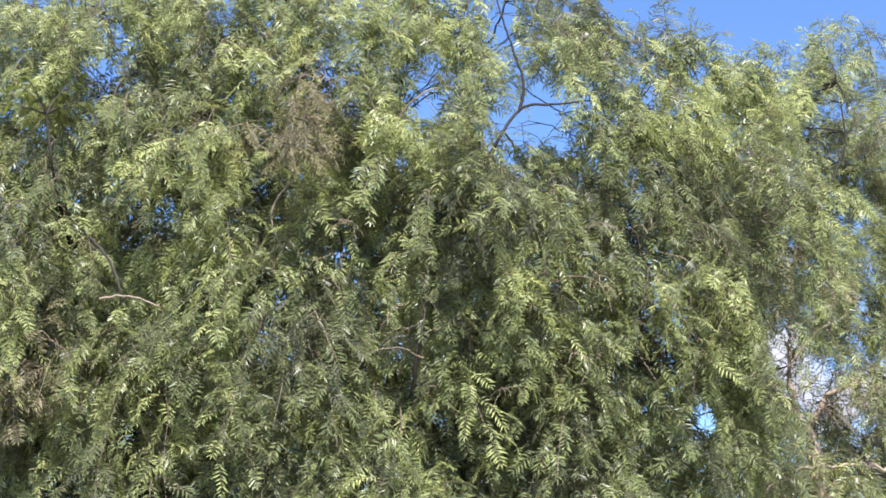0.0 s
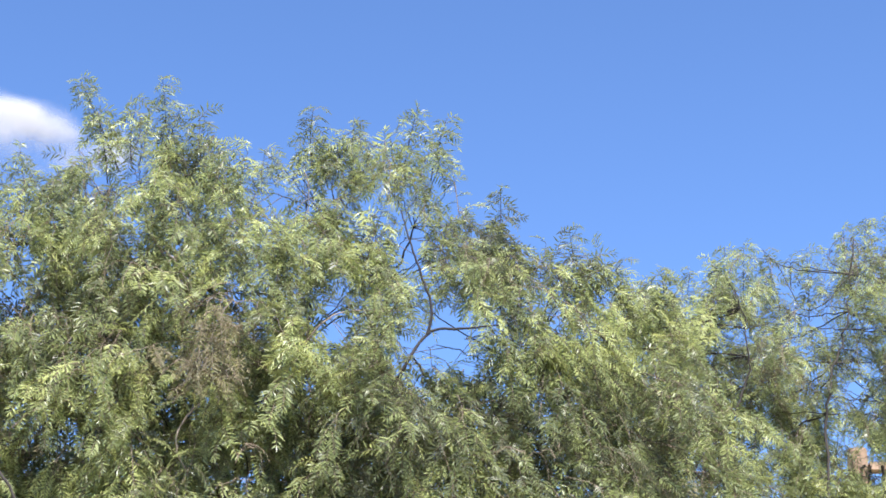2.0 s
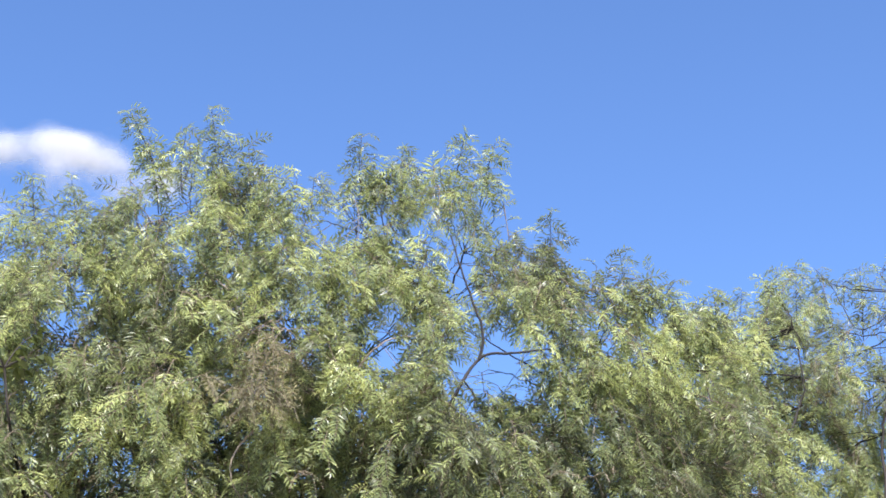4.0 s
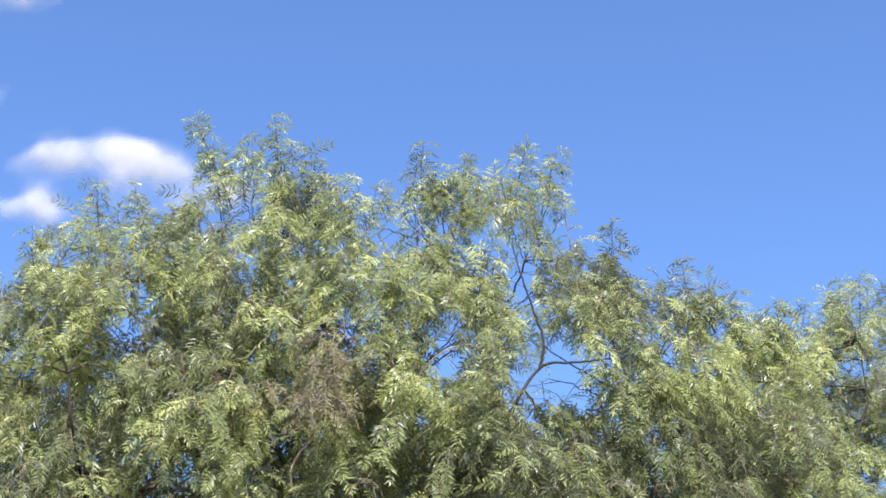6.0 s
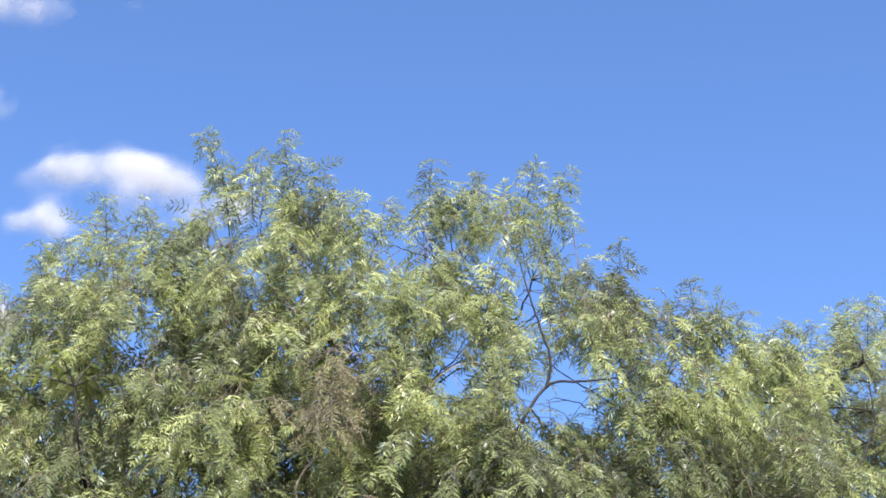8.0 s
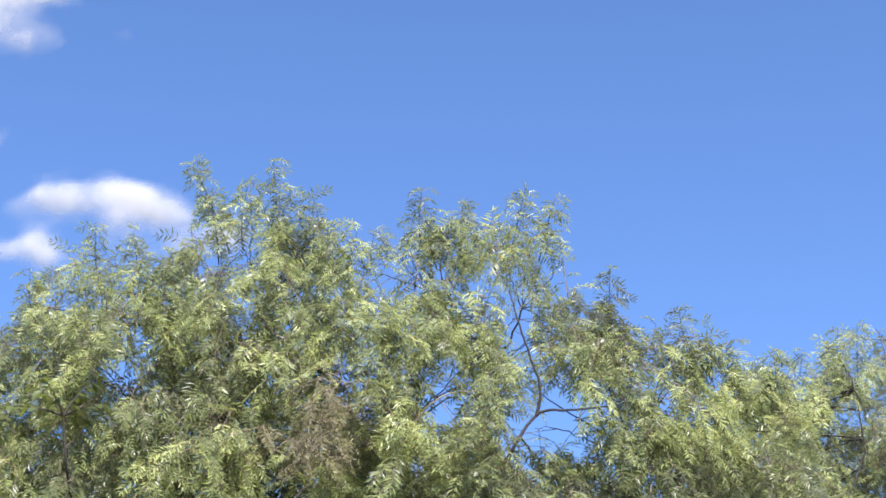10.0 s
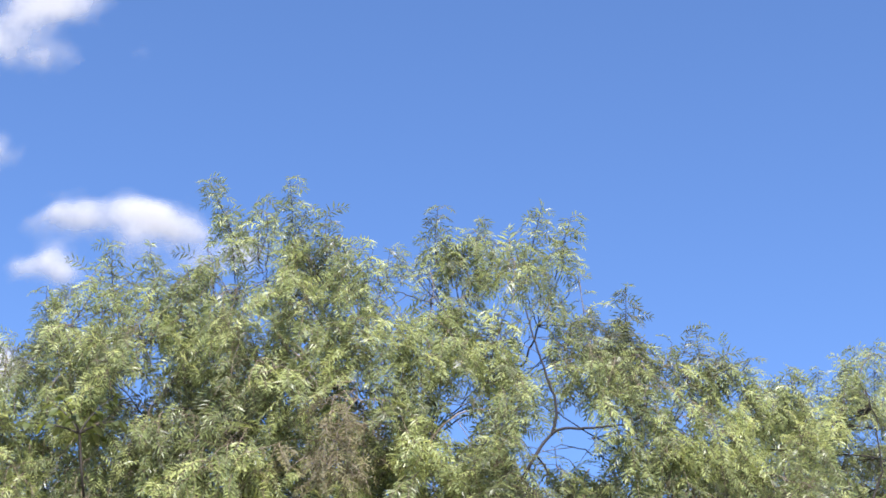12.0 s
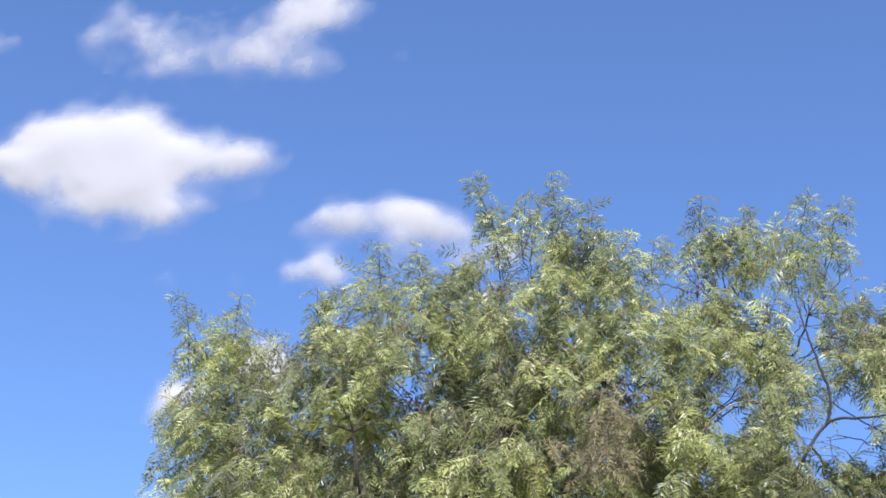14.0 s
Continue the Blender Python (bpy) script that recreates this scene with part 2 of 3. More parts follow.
# gaps cut in the crowns along the camera's sight lines to fit its view, and clearings before the bare fork and the
# sprig: x and z at 7 m, and a half width
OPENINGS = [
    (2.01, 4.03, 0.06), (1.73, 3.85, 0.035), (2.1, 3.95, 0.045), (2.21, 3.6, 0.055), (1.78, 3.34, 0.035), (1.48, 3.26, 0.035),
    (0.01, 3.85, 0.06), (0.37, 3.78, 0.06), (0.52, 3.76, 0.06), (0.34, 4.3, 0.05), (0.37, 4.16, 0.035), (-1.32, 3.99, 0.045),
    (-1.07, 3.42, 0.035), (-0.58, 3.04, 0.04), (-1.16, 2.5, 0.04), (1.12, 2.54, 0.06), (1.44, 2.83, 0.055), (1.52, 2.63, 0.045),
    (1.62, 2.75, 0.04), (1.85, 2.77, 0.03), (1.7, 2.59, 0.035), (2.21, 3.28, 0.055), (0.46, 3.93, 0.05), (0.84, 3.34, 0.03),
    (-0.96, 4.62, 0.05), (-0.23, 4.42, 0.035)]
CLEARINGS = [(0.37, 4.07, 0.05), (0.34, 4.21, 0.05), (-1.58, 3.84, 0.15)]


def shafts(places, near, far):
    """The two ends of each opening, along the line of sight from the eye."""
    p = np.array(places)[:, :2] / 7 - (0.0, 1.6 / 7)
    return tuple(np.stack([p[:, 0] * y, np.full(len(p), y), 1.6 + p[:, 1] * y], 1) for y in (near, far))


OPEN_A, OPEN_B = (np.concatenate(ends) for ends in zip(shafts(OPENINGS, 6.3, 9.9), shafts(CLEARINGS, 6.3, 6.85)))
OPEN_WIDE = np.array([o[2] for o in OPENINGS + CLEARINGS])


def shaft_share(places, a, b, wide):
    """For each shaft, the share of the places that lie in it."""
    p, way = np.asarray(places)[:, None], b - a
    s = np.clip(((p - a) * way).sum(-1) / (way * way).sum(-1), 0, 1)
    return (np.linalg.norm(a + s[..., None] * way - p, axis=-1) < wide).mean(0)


# places where the crown is thinned along sight lines to fit the camera's view: x and z at 7 m, a half width, and the
# share of twigs that grow there
VEILS = [
    (0.36, 4.18, 0.1, 0.45), (-0.16, 4.38, 0.09, 0.5), (0.13, 4.03, 0.14, 0.6), (0.5, 3.75, 0.14, 0.55), (-1.08, 4.77, 0.16, 0.22), (-0.98, 4.64, 0.12, 0.3), (-0.78, 4.84, 0.14, 0.45), (-0.56, 4.75, 0.12, 0.55),
    (1.53, 2.78, 0.2, 0.7)]
FRONT_VEILS = [(-0.53, 3.93, 0.15, 0.6), (-0.58, 3.73, 0.13, 0.7)]      # the near face alone, before the dead twigs
VEIL_A, VEIL_B = (np.concatenate(ends) for ends in zip(shafts(VEILS, 6.3, 9.6), shafts(FRONT_VEILS, 6.3, 7.1)))
VEIL_WIDE, VEIL_SHARE = (np.array([o[k] for o in VEILS + FRONT_VEILS]) for k in (2, 3))


# the outline of each crown as seen against the sky: how far off it is, its left end, and heights along x
OUTLINES = {
    "large": (7.5, -2.68,
              (-2.68, -2.60, -2.53, -2.26, -2.14, -1.95, -1.88, -1.70, -1.52, -1.42, -1.29, -1.22, -1.17, -1.08, -0.97, -0.88, -0.80, -0.70,
               -0.60, -0.49, -0.38, -0.25, -0.13, -0.09, -0.03, 0.08, 0.20, 0.32, 0.43, 0.55, 0.57, 0.64, 0.78, 0.83, 0.94, 1.11, 1.27, 1.37,
               1.42, 1.51, 1.57, 1.80),
              (4.02, 4.15, 4.58, 4.59, 4.48, 4.44, 4.66, 4.80, 4.84, 4.86, 4.72, 5.02, 5.18, 5.11, 5.05, 5.15, 5.18, 5.10,
               5.04, 4.96, 4.96, 4.87, 4.88, 5.08, 5.05, 5.02, 4.97, 5.02, 5.10, 5.04, 4.83, 4.69, 4.70, 4.52, 4.45, 4.46, 4.37, 4.27,
               4.23, 4.30, 4.16, 3.70)),
    "thin": (9.0, 1.0,
             (1.30, 1.68, 1.80, 1.87, 1.96, 2.16, 2.26, 2.38, 2.57, 2.64, 2.75, 2.84, 2.97, 3.40),
             (4.60, 4.82, 4.82, 4.72, 4.82, 4.95, 4.99, 4.94, 4.95, 4.95, 4.96, 5.09, 5.14, 5.20))}
CORES = {}      # the middle of each crown, from which its boughs face outwards
SHAPES = {}     # the outline of each crown


def beyond(places, shape):
    """The share of the places that lie outside a crown's outline."""
    off, left, xs, zs = OUTLINES[shape]
    x, z = places[:, 0] * off / places[:, 1], 1.6 + (places[:, 2] - 1.6) * off / places[:, 1]
    return ((z > np.interp(x, xs, zs)) | (x < left)).mean()


# patches of leaf tone in the large crown, part young yellow-green leaves, part light and shade put into the colour: x,
# z, reach, tone
GROWTH_AND_LIGHT = [
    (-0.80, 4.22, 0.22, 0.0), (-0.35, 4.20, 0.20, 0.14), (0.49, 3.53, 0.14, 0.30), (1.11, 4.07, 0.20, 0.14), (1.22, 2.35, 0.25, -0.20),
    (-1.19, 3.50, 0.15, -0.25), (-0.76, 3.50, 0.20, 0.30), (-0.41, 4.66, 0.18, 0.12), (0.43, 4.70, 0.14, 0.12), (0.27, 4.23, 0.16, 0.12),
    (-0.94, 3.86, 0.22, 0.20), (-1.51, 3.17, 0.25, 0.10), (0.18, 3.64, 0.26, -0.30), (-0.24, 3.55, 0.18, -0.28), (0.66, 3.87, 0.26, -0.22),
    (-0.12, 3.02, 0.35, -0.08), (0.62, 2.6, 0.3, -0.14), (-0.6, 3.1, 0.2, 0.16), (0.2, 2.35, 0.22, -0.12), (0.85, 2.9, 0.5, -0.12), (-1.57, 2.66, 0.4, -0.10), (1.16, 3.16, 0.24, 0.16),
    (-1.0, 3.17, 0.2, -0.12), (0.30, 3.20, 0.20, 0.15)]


def growth_and_light(x, z):
    return sum(tone * math.exp(-((x - gx) ** 2 + (z - gz) ** 2) / reach ** 2) for gx, gz, reach, tone in GROWTH_AND_LIGHT)


def bough(tree, hub, centre, radius, upright, count, single=False, foliage=None, inner=False, strands=0.0, shoots=0.0, tone=0.0):
    """A branch from the hub to the centre, twigs that spread from it, and the sprays on their ends."""
    foliage = foliage or LEAF
    hub, centre = np.array(hub), np.array(centre)
    rng = np.random.default_rng([int(9000 + 1000 * c) for c in centre] + [int(inner), int(100 * radius)])
    tone += 0.022 * ((int(9000 + 1000 * centre[0]) * 7 + int(1000 * centre[2]) * 13) % 11 - 5)      # boughs differ in the age of their leaves
    wood = Build()
    far = min(1.0, float(np.linalg.norm(centre - hub)) / 0.8)
    bend = far * rng.normal(0, 0.05, 3)
    tip = centre + rng.normal(0, 0.1, 3) * radius + (0, 0, 0.3 * radius)
    for sag in (-0.06, 0.06, 0.18, 0.30, 0.42):      # a branch keeps within the crown
        mid = (hub + centre) / 2 + bend - (0, 0, sag * far)
        line = smooth_line([hub, mid, (mid + 2 * tip) / 3 + (0, 0, 0.02), tip], 6)
        if beyond(line[:-4], SHAPES[tree.name]) == 0:
            break
    line[1:-1] += rng.normal(0, 0.004, (len(line) - 2, 3))
    v, q = tube(line, np.linspace(0.0018 + 0.0022 * far, 0.0013, len(line)), 5)
    wood.add(v, q, 0, 0)
    out = centre - np.array((*CORES[tree.name], centre[2]))
    out = out / np.linalg.norm(out)
    leaves = Build()
    for step in range(count):
        d = rng.normal(0, 1, 3)
        d += out * 0.25
        d /= np.linalg.norm(d)
        reach = radius * rng.random() ** 0.45
        base = centre + d * reach
        style = "erect" if rng.random() < upright * (1.0 if d[2] > -0.3 else 0.35) else "hanging"
        if style == "erect" and not inner and d[2] > 0.0 and rng.random() < shoots:
            style = "shoot"
        if style == "hanging" and rng.random() < strands:
            style = "strand"
        number = int(rng.integers(len(SPRAYS[style, not inner])))
        twist = math.atan2(d[1] + 1.6 * out[1], d[0] + 1.6 * out[0]) + rng.normal(0, 0.5)
        size = rng.uniform(1.0, 1.3) if inner else rng.uniform(0.8, 1.12)
        lean = rng.normal(0, 13, 2)
        m = pose(*base, lean[0], lean[1], math.degrees(twist)) @ Matrix.Scale(size, 4)
        mm = np.array(m)
        sample = SPRAYS[style, not inner][number][0][::13] @ mm[:3, :3].T + mm[:3, 3]
        if beyond(sample, SHAPES[tree.name]) > 0.13:
            continue
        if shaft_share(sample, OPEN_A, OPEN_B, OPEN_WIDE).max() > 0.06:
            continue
        if foliage is not DRY and rng.random() > np.where(shaft_share(sample, VEIL_A, VEIL_B, VEIL_WIDE) > 0.3, VEIL_SHARE, 1.0).min():
            continue
        root = line[-2 - step % 9]
        twig = smooth_line([root, (root + base) / 2 + (0, 0, 0.06 * reach), base], 3)
        v, q = tube(twig, np.linspace(0.0020, 0.0014, len(twig)), 3)
        wood.add(v, q, 0, 1)
        if single:
            ob = part("leaf_spray", spray_mesh(style, number, foliage), tree)
            ob.matrix_local = m
        else:
            v, q, age, mat = SPRAYS[style, not inner][number]
            # tone shifts the age; in the large crown it also carries painted light and shade
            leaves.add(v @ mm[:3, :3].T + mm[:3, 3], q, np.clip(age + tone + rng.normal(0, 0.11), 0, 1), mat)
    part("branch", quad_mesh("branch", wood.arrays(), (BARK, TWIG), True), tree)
    if leaves.n:
        part("foliage", quad_mesh("foliage", leaves.arrays(), (foliage, TWIG)), tree, kind="stuff")


def leader(tree, base, tip, seed):
    """A thin upright shoot that stands out of the crown, hung with small leaves."""
    rng = np.random.default_rng(seed)
    base, tip = np.array(base, float), np.array(tip, float)
    line = smooth_line([base, base * 0.55 + tip * 0.45 + rng.normal(0, 0.012, 3), tip], 6)
    wood, leaves = Build(), Build()
    v, q = tube(line, np.linspace(0.0032, 0.0010, len(line)), 5)
    wood.add(v, q, 0, 0)
    count = int(np.linalg.norm(tip - base) / 0.013)
    for k in range(count):
        s = (0.15 + 0.85 * (k + 1) / count) * (len(line) - 1)
        i = min(int(s), len(line) - 2)
        p = line[i] + (line[i + 1] - line[i]) * (s - i)
        high = k / count
        feather(leaves, rng, p, k * 2.4 + rng.normal(0, 0.4), rng.uniform(-10, 60), rng.uniform(-88, -50) * (1 - 0.3 * high),
                rng.uniform(0.09, 0.16) * (1 - 0.5 * high), rng.uniform(0.2, 0.6), blade=rng.uniform(0.034, 0.044))
    stem = part("shoot", quad_mesh("shoot", wood.arrays(), (SHADEBARK,), True), tree)
    part("foliage", quad_mesh("foliage", leaves.arrays(), (LEAF, TWIG)), stem, kind="stuff")


def limb(tree, points, thick, thin, bark=None, name="limb", label="", sides=9, rough=0.006, seed=1):
    rng = np.random.default_rng(seed)
    line = smooth_line(points, 8)
    line[1:-1] += rng.normal(0, rough, (len(line) - 2, 3))
    b = Build()
    v, q = tube(line, np.linspace(thick, thin, len(line)), sides)
    b.add(v, q, 0, 0)
    return part(name, quad_mesh(name, b.arrays(), (bark or BARK,), True), tree, label)


def nearest(hubs, place):
    return min(hubs, key=lambda h: (Vector(h) - Vector(place)).length + 0.8 * max(0, h[2] - place[2]))


# ---- ground ----
def make_ground():
    me = bpy.data.meshes.new("ground")
    bm = bmesh.new()
    rings, spokes = (1, 2, 4, 7, 11, 16, 24, 40, 80, 200, 800, 4000), 48
    centre = bm.verts.new((0, 8, 0))
    last = None
    for r in rings:
        ring = [bm.verts.new((r * math.cos(a * 2 * math.pi / spokes), 8 + r * math.sin(a * 2 * math.pi / spokes), 0)) for a in range(spokes)]
        for a in range(spokes):
            b = (a + 1) % spokes
            bm.faces.new((centre, ring[a], ring[b]) if last is None else (last[a], ring[a], ring[b], last[b]))
        last = ring
    bm.to_mesh(me)
    bm.free()
    me.materials.append(GROUND)
    tagged(new("ground", me), "unseen dry grass and earth, lightened to bounce light into the crowns", "ground", kind="structure")


make_ground()


# ---- clouds, far off ----
def cloud(x, z, puffs, label, step=4.5):
    """A bank of vapour about its centre. puffs: offsets and radii in metres, and how thick each one is."""
    span_x = [f(p[0] + s * 1.9 * p[2] for p in puffs) for f, s in ((min, -1), (max, 1))]
    span_z = [f(p[1] + s * 1.9 * p[2] for p in puffs) for f, s in ((min, -1), (max, 1))]
    mean = sum(p[2] for p in puffs) / len(puffs)
    gx = np.arange(span_x[0], span_x[1], step)
    gz = np.arange(span_z[0], span_z[1], step)
    depth = np.zeros((len(gx), len(gz)))
    for i, a in enumerate(gx):
        for j, c in enumerate(gz):
            wob = noise.noise((a * 0.03 + x, c * 0.03 + z, 3.0)) * 0.20 * mean + noise.noise((a * 0.08 + x, c * 0.08, 9.0)) * 0.15 * mean
            wib = noise.noise((a * 0.03 + x, c * 0.03 - z, 8.0)) * 0.18 * mean
            depth[i, j] = sum(k * math.exp(-1.5 * ((a + wob - px) ** 2 + ((c + wib - pz) * 1.1) ** 2) / r ** 2) for px, pz, r, k in puffs)
    keep = depth > 0.03
    number = np.cumsum(keep.ravel()).reshape(keep.shape) - 1
    ii, jj = np.nonzero(keep)
    d = depth[ii, jj]
    bulge = 9 * np.sqrt(d)
    v = np.stack([gx[ii], -bulge, gz[jj]], 1)
    q = [(number[i, j], number[i + 1, j], number[i + 1, j + 1], number[i, j + 1])
         for i in range(len(gx) - 1) for j in range(len(gz) - 1)
         if keep[i, j] and keep[i + 1, j] and keep[i, j + 1] and keep[i + 1, j + 1]]
    q = np.array(q)
    me = quad_mesh("cloud", (v, q, d, np.zeros(len(q), int)), (VAPOUR,), True, "thickness")
    ob = tagged(new("cloud", me), label, "cloud", "fair-weather clouds", "structure")
    ob.location = (x, 1500, z)


cloud(-576, 761, [(-100, 24, 40, 1.1), (-116, -4, 36, 1.0), (-62, 30, 42, 1.1), (-10, 34, 42, 1.2), (-45, -10, 50, 1.2), (10, 6, 46, 1.1), (14, -30, 38, 1.0),
                  (34, -56, 26, 0.7), (48, 2, 34, 0.8), (90, 2, 36, 0.8), (120, 2, 32, 0.75), (-146, 12, 24, 0.6), (62, -44, 18, 0.3), (-30, -36, 34, 0.7)],
      "large bright white cumulus cloud with a soft rim")
cloud(-507, 896, [(100, 22, 40, 0.48), (124, 38, 36, 0.48), (66, 4, 38, 0.48), (22, -8, 38, 0.48), (-28, -4, 40, 0.48), (-78, 2, 36, 0.45), (-122, 12, 28, 0.4),
                  (-98, 42, 26, 0.4), (-84, 24, 24, 0.35), (106, -28, 26, 0.4), (-45, -26, 26, 0.3), (56, -26, 30, 0.4), (80, 36, 38, 0.4), (142, 18, 24, 0.3)],
      "long thin torn white cloud high in the sky")
cloud(-310, 689, [(-66, 8, 22, 0.8), (-38, 6, 24, 0.8), (-8, 8, 24, 0.75), (18, 6, 24, 0.75), (42, -1, 24, 0.75), (6, -18, 25, 0.7), (-92, -4, 17, 0.45), (66, -12, 24, 0.55),
                 
                  (-70, -42, 25, 0.85), (-48, -56, 20, 0.7), (-94, -52, 18, 0.5), (108, -38, 27, 0.8), (66, -48, 24, 0.5), (30, -52, 20, 0.35)],
      "small white cloud with a flat base behind the treetop")
cloud(-426, 548, [(0, 0, 30, 0.9), (14, -18, 28, 0.8), (-14, -8, 22, 0.6)], "small white cloud showing through the leaves")
cloud(-510, 514, [(0, 0, 24, 0.8), (-14, -12, 20, 0.5), (16, 3, 22, 0.7)], "small faint cloud beside the tree's edge")
cloud(-722, 908, [(0, 0, 15, 0.5), (-28, 0, 18, 0.5)], "wisp of thin white cloud")
cloud(-315, 873, [(0, 0, 16, 0.2)], "faint wisp of cloud in blue sky")
cloud(-529, 637, [(0, 0, 15, 0.35)], "faint wisp of cloud below the large cloud")
cloud(-464, 635, [(0, 0, 14, 0.25)], "faint wisp of cloud in blue sky")
cloud(312, 249, [(-30, 22, 30, 1.1), (-50, -6, 28, 1.0), (0, 14, 30, 1.1), (0, -20, 34, 1.1), (56, -24, 34, 1.1), (84, -22, 30, 0.9), (-28, -17, 24, 1.0), (34, -56, 28, 0.8)],
      "white cloud low behind the bare limbs")
cloud(484, 517, [(0, 0, 30, 0.35)], "thin pale cloud behind the thin treetop")

# ---- the large pepper tree ----
tree = tagged(new("pepper_tree"), "large weeping pepper tree with dense feathery olive-green leaves", "tree")
CORES[tree.name], SHAPES[tree.name] = (-0.45, 10.0), "large"
R1 = np.random.default_rng(21)
trunk_line = [(-0.45, 8.55, -0.15), (-0.42, 8.5, 0.6), (-0.5, 8.45, 1.3), (-0.42, 8.4, 1.9)]
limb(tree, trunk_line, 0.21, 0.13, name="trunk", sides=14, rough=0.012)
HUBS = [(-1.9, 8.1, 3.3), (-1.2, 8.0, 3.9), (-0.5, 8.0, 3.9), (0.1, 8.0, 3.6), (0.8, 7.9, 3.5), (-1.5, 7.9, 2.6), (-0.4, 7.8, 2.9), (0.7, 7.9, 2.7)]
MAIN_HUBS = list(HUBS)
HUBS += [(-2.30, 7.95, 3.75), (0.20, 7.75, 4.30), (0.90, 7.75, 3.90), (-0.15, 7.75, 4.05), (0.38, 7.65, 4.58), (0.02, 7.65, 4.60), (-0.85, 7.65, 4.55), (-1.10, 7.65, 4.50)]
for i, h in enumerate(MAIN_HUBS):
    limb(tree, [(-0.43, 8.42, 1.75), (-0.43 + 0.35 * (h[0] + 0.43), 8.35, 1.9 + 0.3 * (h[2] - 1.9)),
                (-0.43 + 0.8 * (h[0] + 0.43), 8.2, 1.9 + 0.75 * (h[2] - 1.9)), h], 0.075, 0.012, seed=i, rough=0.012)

# the near face of the crown: boughs close together, upright along the top, weeping below
_, _, OUT_X, OUT_Z = OUTLINES["large"]
for j in range(17):
    for i in range(24):
        x = -2.52 + 0.185 * (i + 0.5 * (j % 2)) + R1.normal(0, 0.035)
        z = 1.95 + 0.185 * j + R1.normal(0, 0.035)
        relief = noise.noise((x * 2.2, z * 1.9, 4.0))
        low, high = min(1.0, max(0.0, (3.5 - z) / 0.8)), max(0.0, z - 3.5)
        y = 7.05 + 0.09 * (x + 0.4) ** 2 + 0.30 * relief + 0.13 * low + 0.22 * high ** 2 - 0.5 * growth_and_light(x, z)      # lighter patches stand proud, darker ones sink
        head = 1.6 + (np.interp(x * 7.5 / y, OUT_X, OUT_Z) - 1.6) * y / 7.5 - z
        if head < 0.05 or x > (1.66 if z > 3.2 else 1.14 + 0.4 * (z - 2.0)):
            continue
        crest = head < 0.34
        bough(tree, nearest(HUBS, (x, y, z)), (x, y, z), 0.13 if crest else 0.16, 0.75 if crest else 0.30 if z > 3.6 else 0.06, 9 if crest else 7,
              shoots=0.45 if crest else 0.0, strands=0.0 if z > 3.6 else 0.35, single=crest and j % 2 == 0, tone=growth_and_light(x, z))

# upright leaves that hide the foot of the bare fork
for x, y, z in ((0.19, 6.78, 3.62), (0.10, 6.80, 3.50), (0.27, 6.80, 3.50), (-0.08, 6.85, 3.60), (0.18, 6.95, 3.88), (0.23, 6.95, 3.71)):
    bough(tree, nearest(HUBS, (x, y, z)), (x, y, z), 0.09, 0.9, 8, tone=-0.06)

# boughs behind those of the near face
for i in range(13):
    for j in range(9):
        x = -2.50 + 0.34 * (i + 0.5 * (j % 2)) + R1.normal(0, 0.06)
        z = 1.95 + 0.31 * j + R1.normal(0, 0.06)
        y = 7.60 + 0.12 * (x + 0.4) ** 2 + R1.uniform(-0.10, 0.2)
        head = 1.6 + (np.interp(x * 7.5 / y, OUT_X, OUT_Z) - 1.6) * y / 7.5 - z
        if x < (1.62 if z > 3.3 else 1.15) and head > 0.3:
            bough(tree, nearest(HUBS, (x, y, z)), (x, y, z), 0.25, 0.3 if z > 3.5 else 0.05, 13 if z > 3.4 else 17, inner=True,
                  foliage=DRY if R1.random() < (0.08 if z > 3.3 else 0.28) else None)

# boughs in the middle of the crown
for i in range(10):
    for j in range(6):
        x, z = -2.3 + 0.38 * (i + 0.5 * (j % 2)) + R1.normal(0, 0.06), 2.0 + 0.38 * j + R1.normal(0, 0.06)
        if x < 1.2 and z < 3.95:
            bough(tree, nearest(HUBS, (x, 8.15, z)), (x, 8.15, z), 0.28, 0.1, 10, inner=True)

# the far side of the crown
for _ in range(34):
    a, h = R1.uniform(0.1, math.pi - 0.1), R1.uniform(-0.75, 0.75)
    c = (-0.45 + 1.9 * math.cos(a) * math.sqrt(1 - h * h), 8.4 + 1.35 * math.sin(a), 3.0 + 1.7 * h)
    if c[0] < 0.85 and (c[2] - 1.6) / c[1] < (0.29 if c[0] > -0.5 else 0.335):
        bough(tree, nearest(HUBS, c), c, 0.38, 0.2, 16, inner=True)

# boughs behind the dead twigs
for c in ((-0.74, 8.2, 4.06), (-0.62, 8.3, 4.18), (-0.76, 8.3, 3.88), (-0.30, 8.2, 3.78), (-0.16, 8.3, 3.96)):
    bough(tree, nearest(HUBS, c), c, 0.24, 0.2, 12, inner=True)

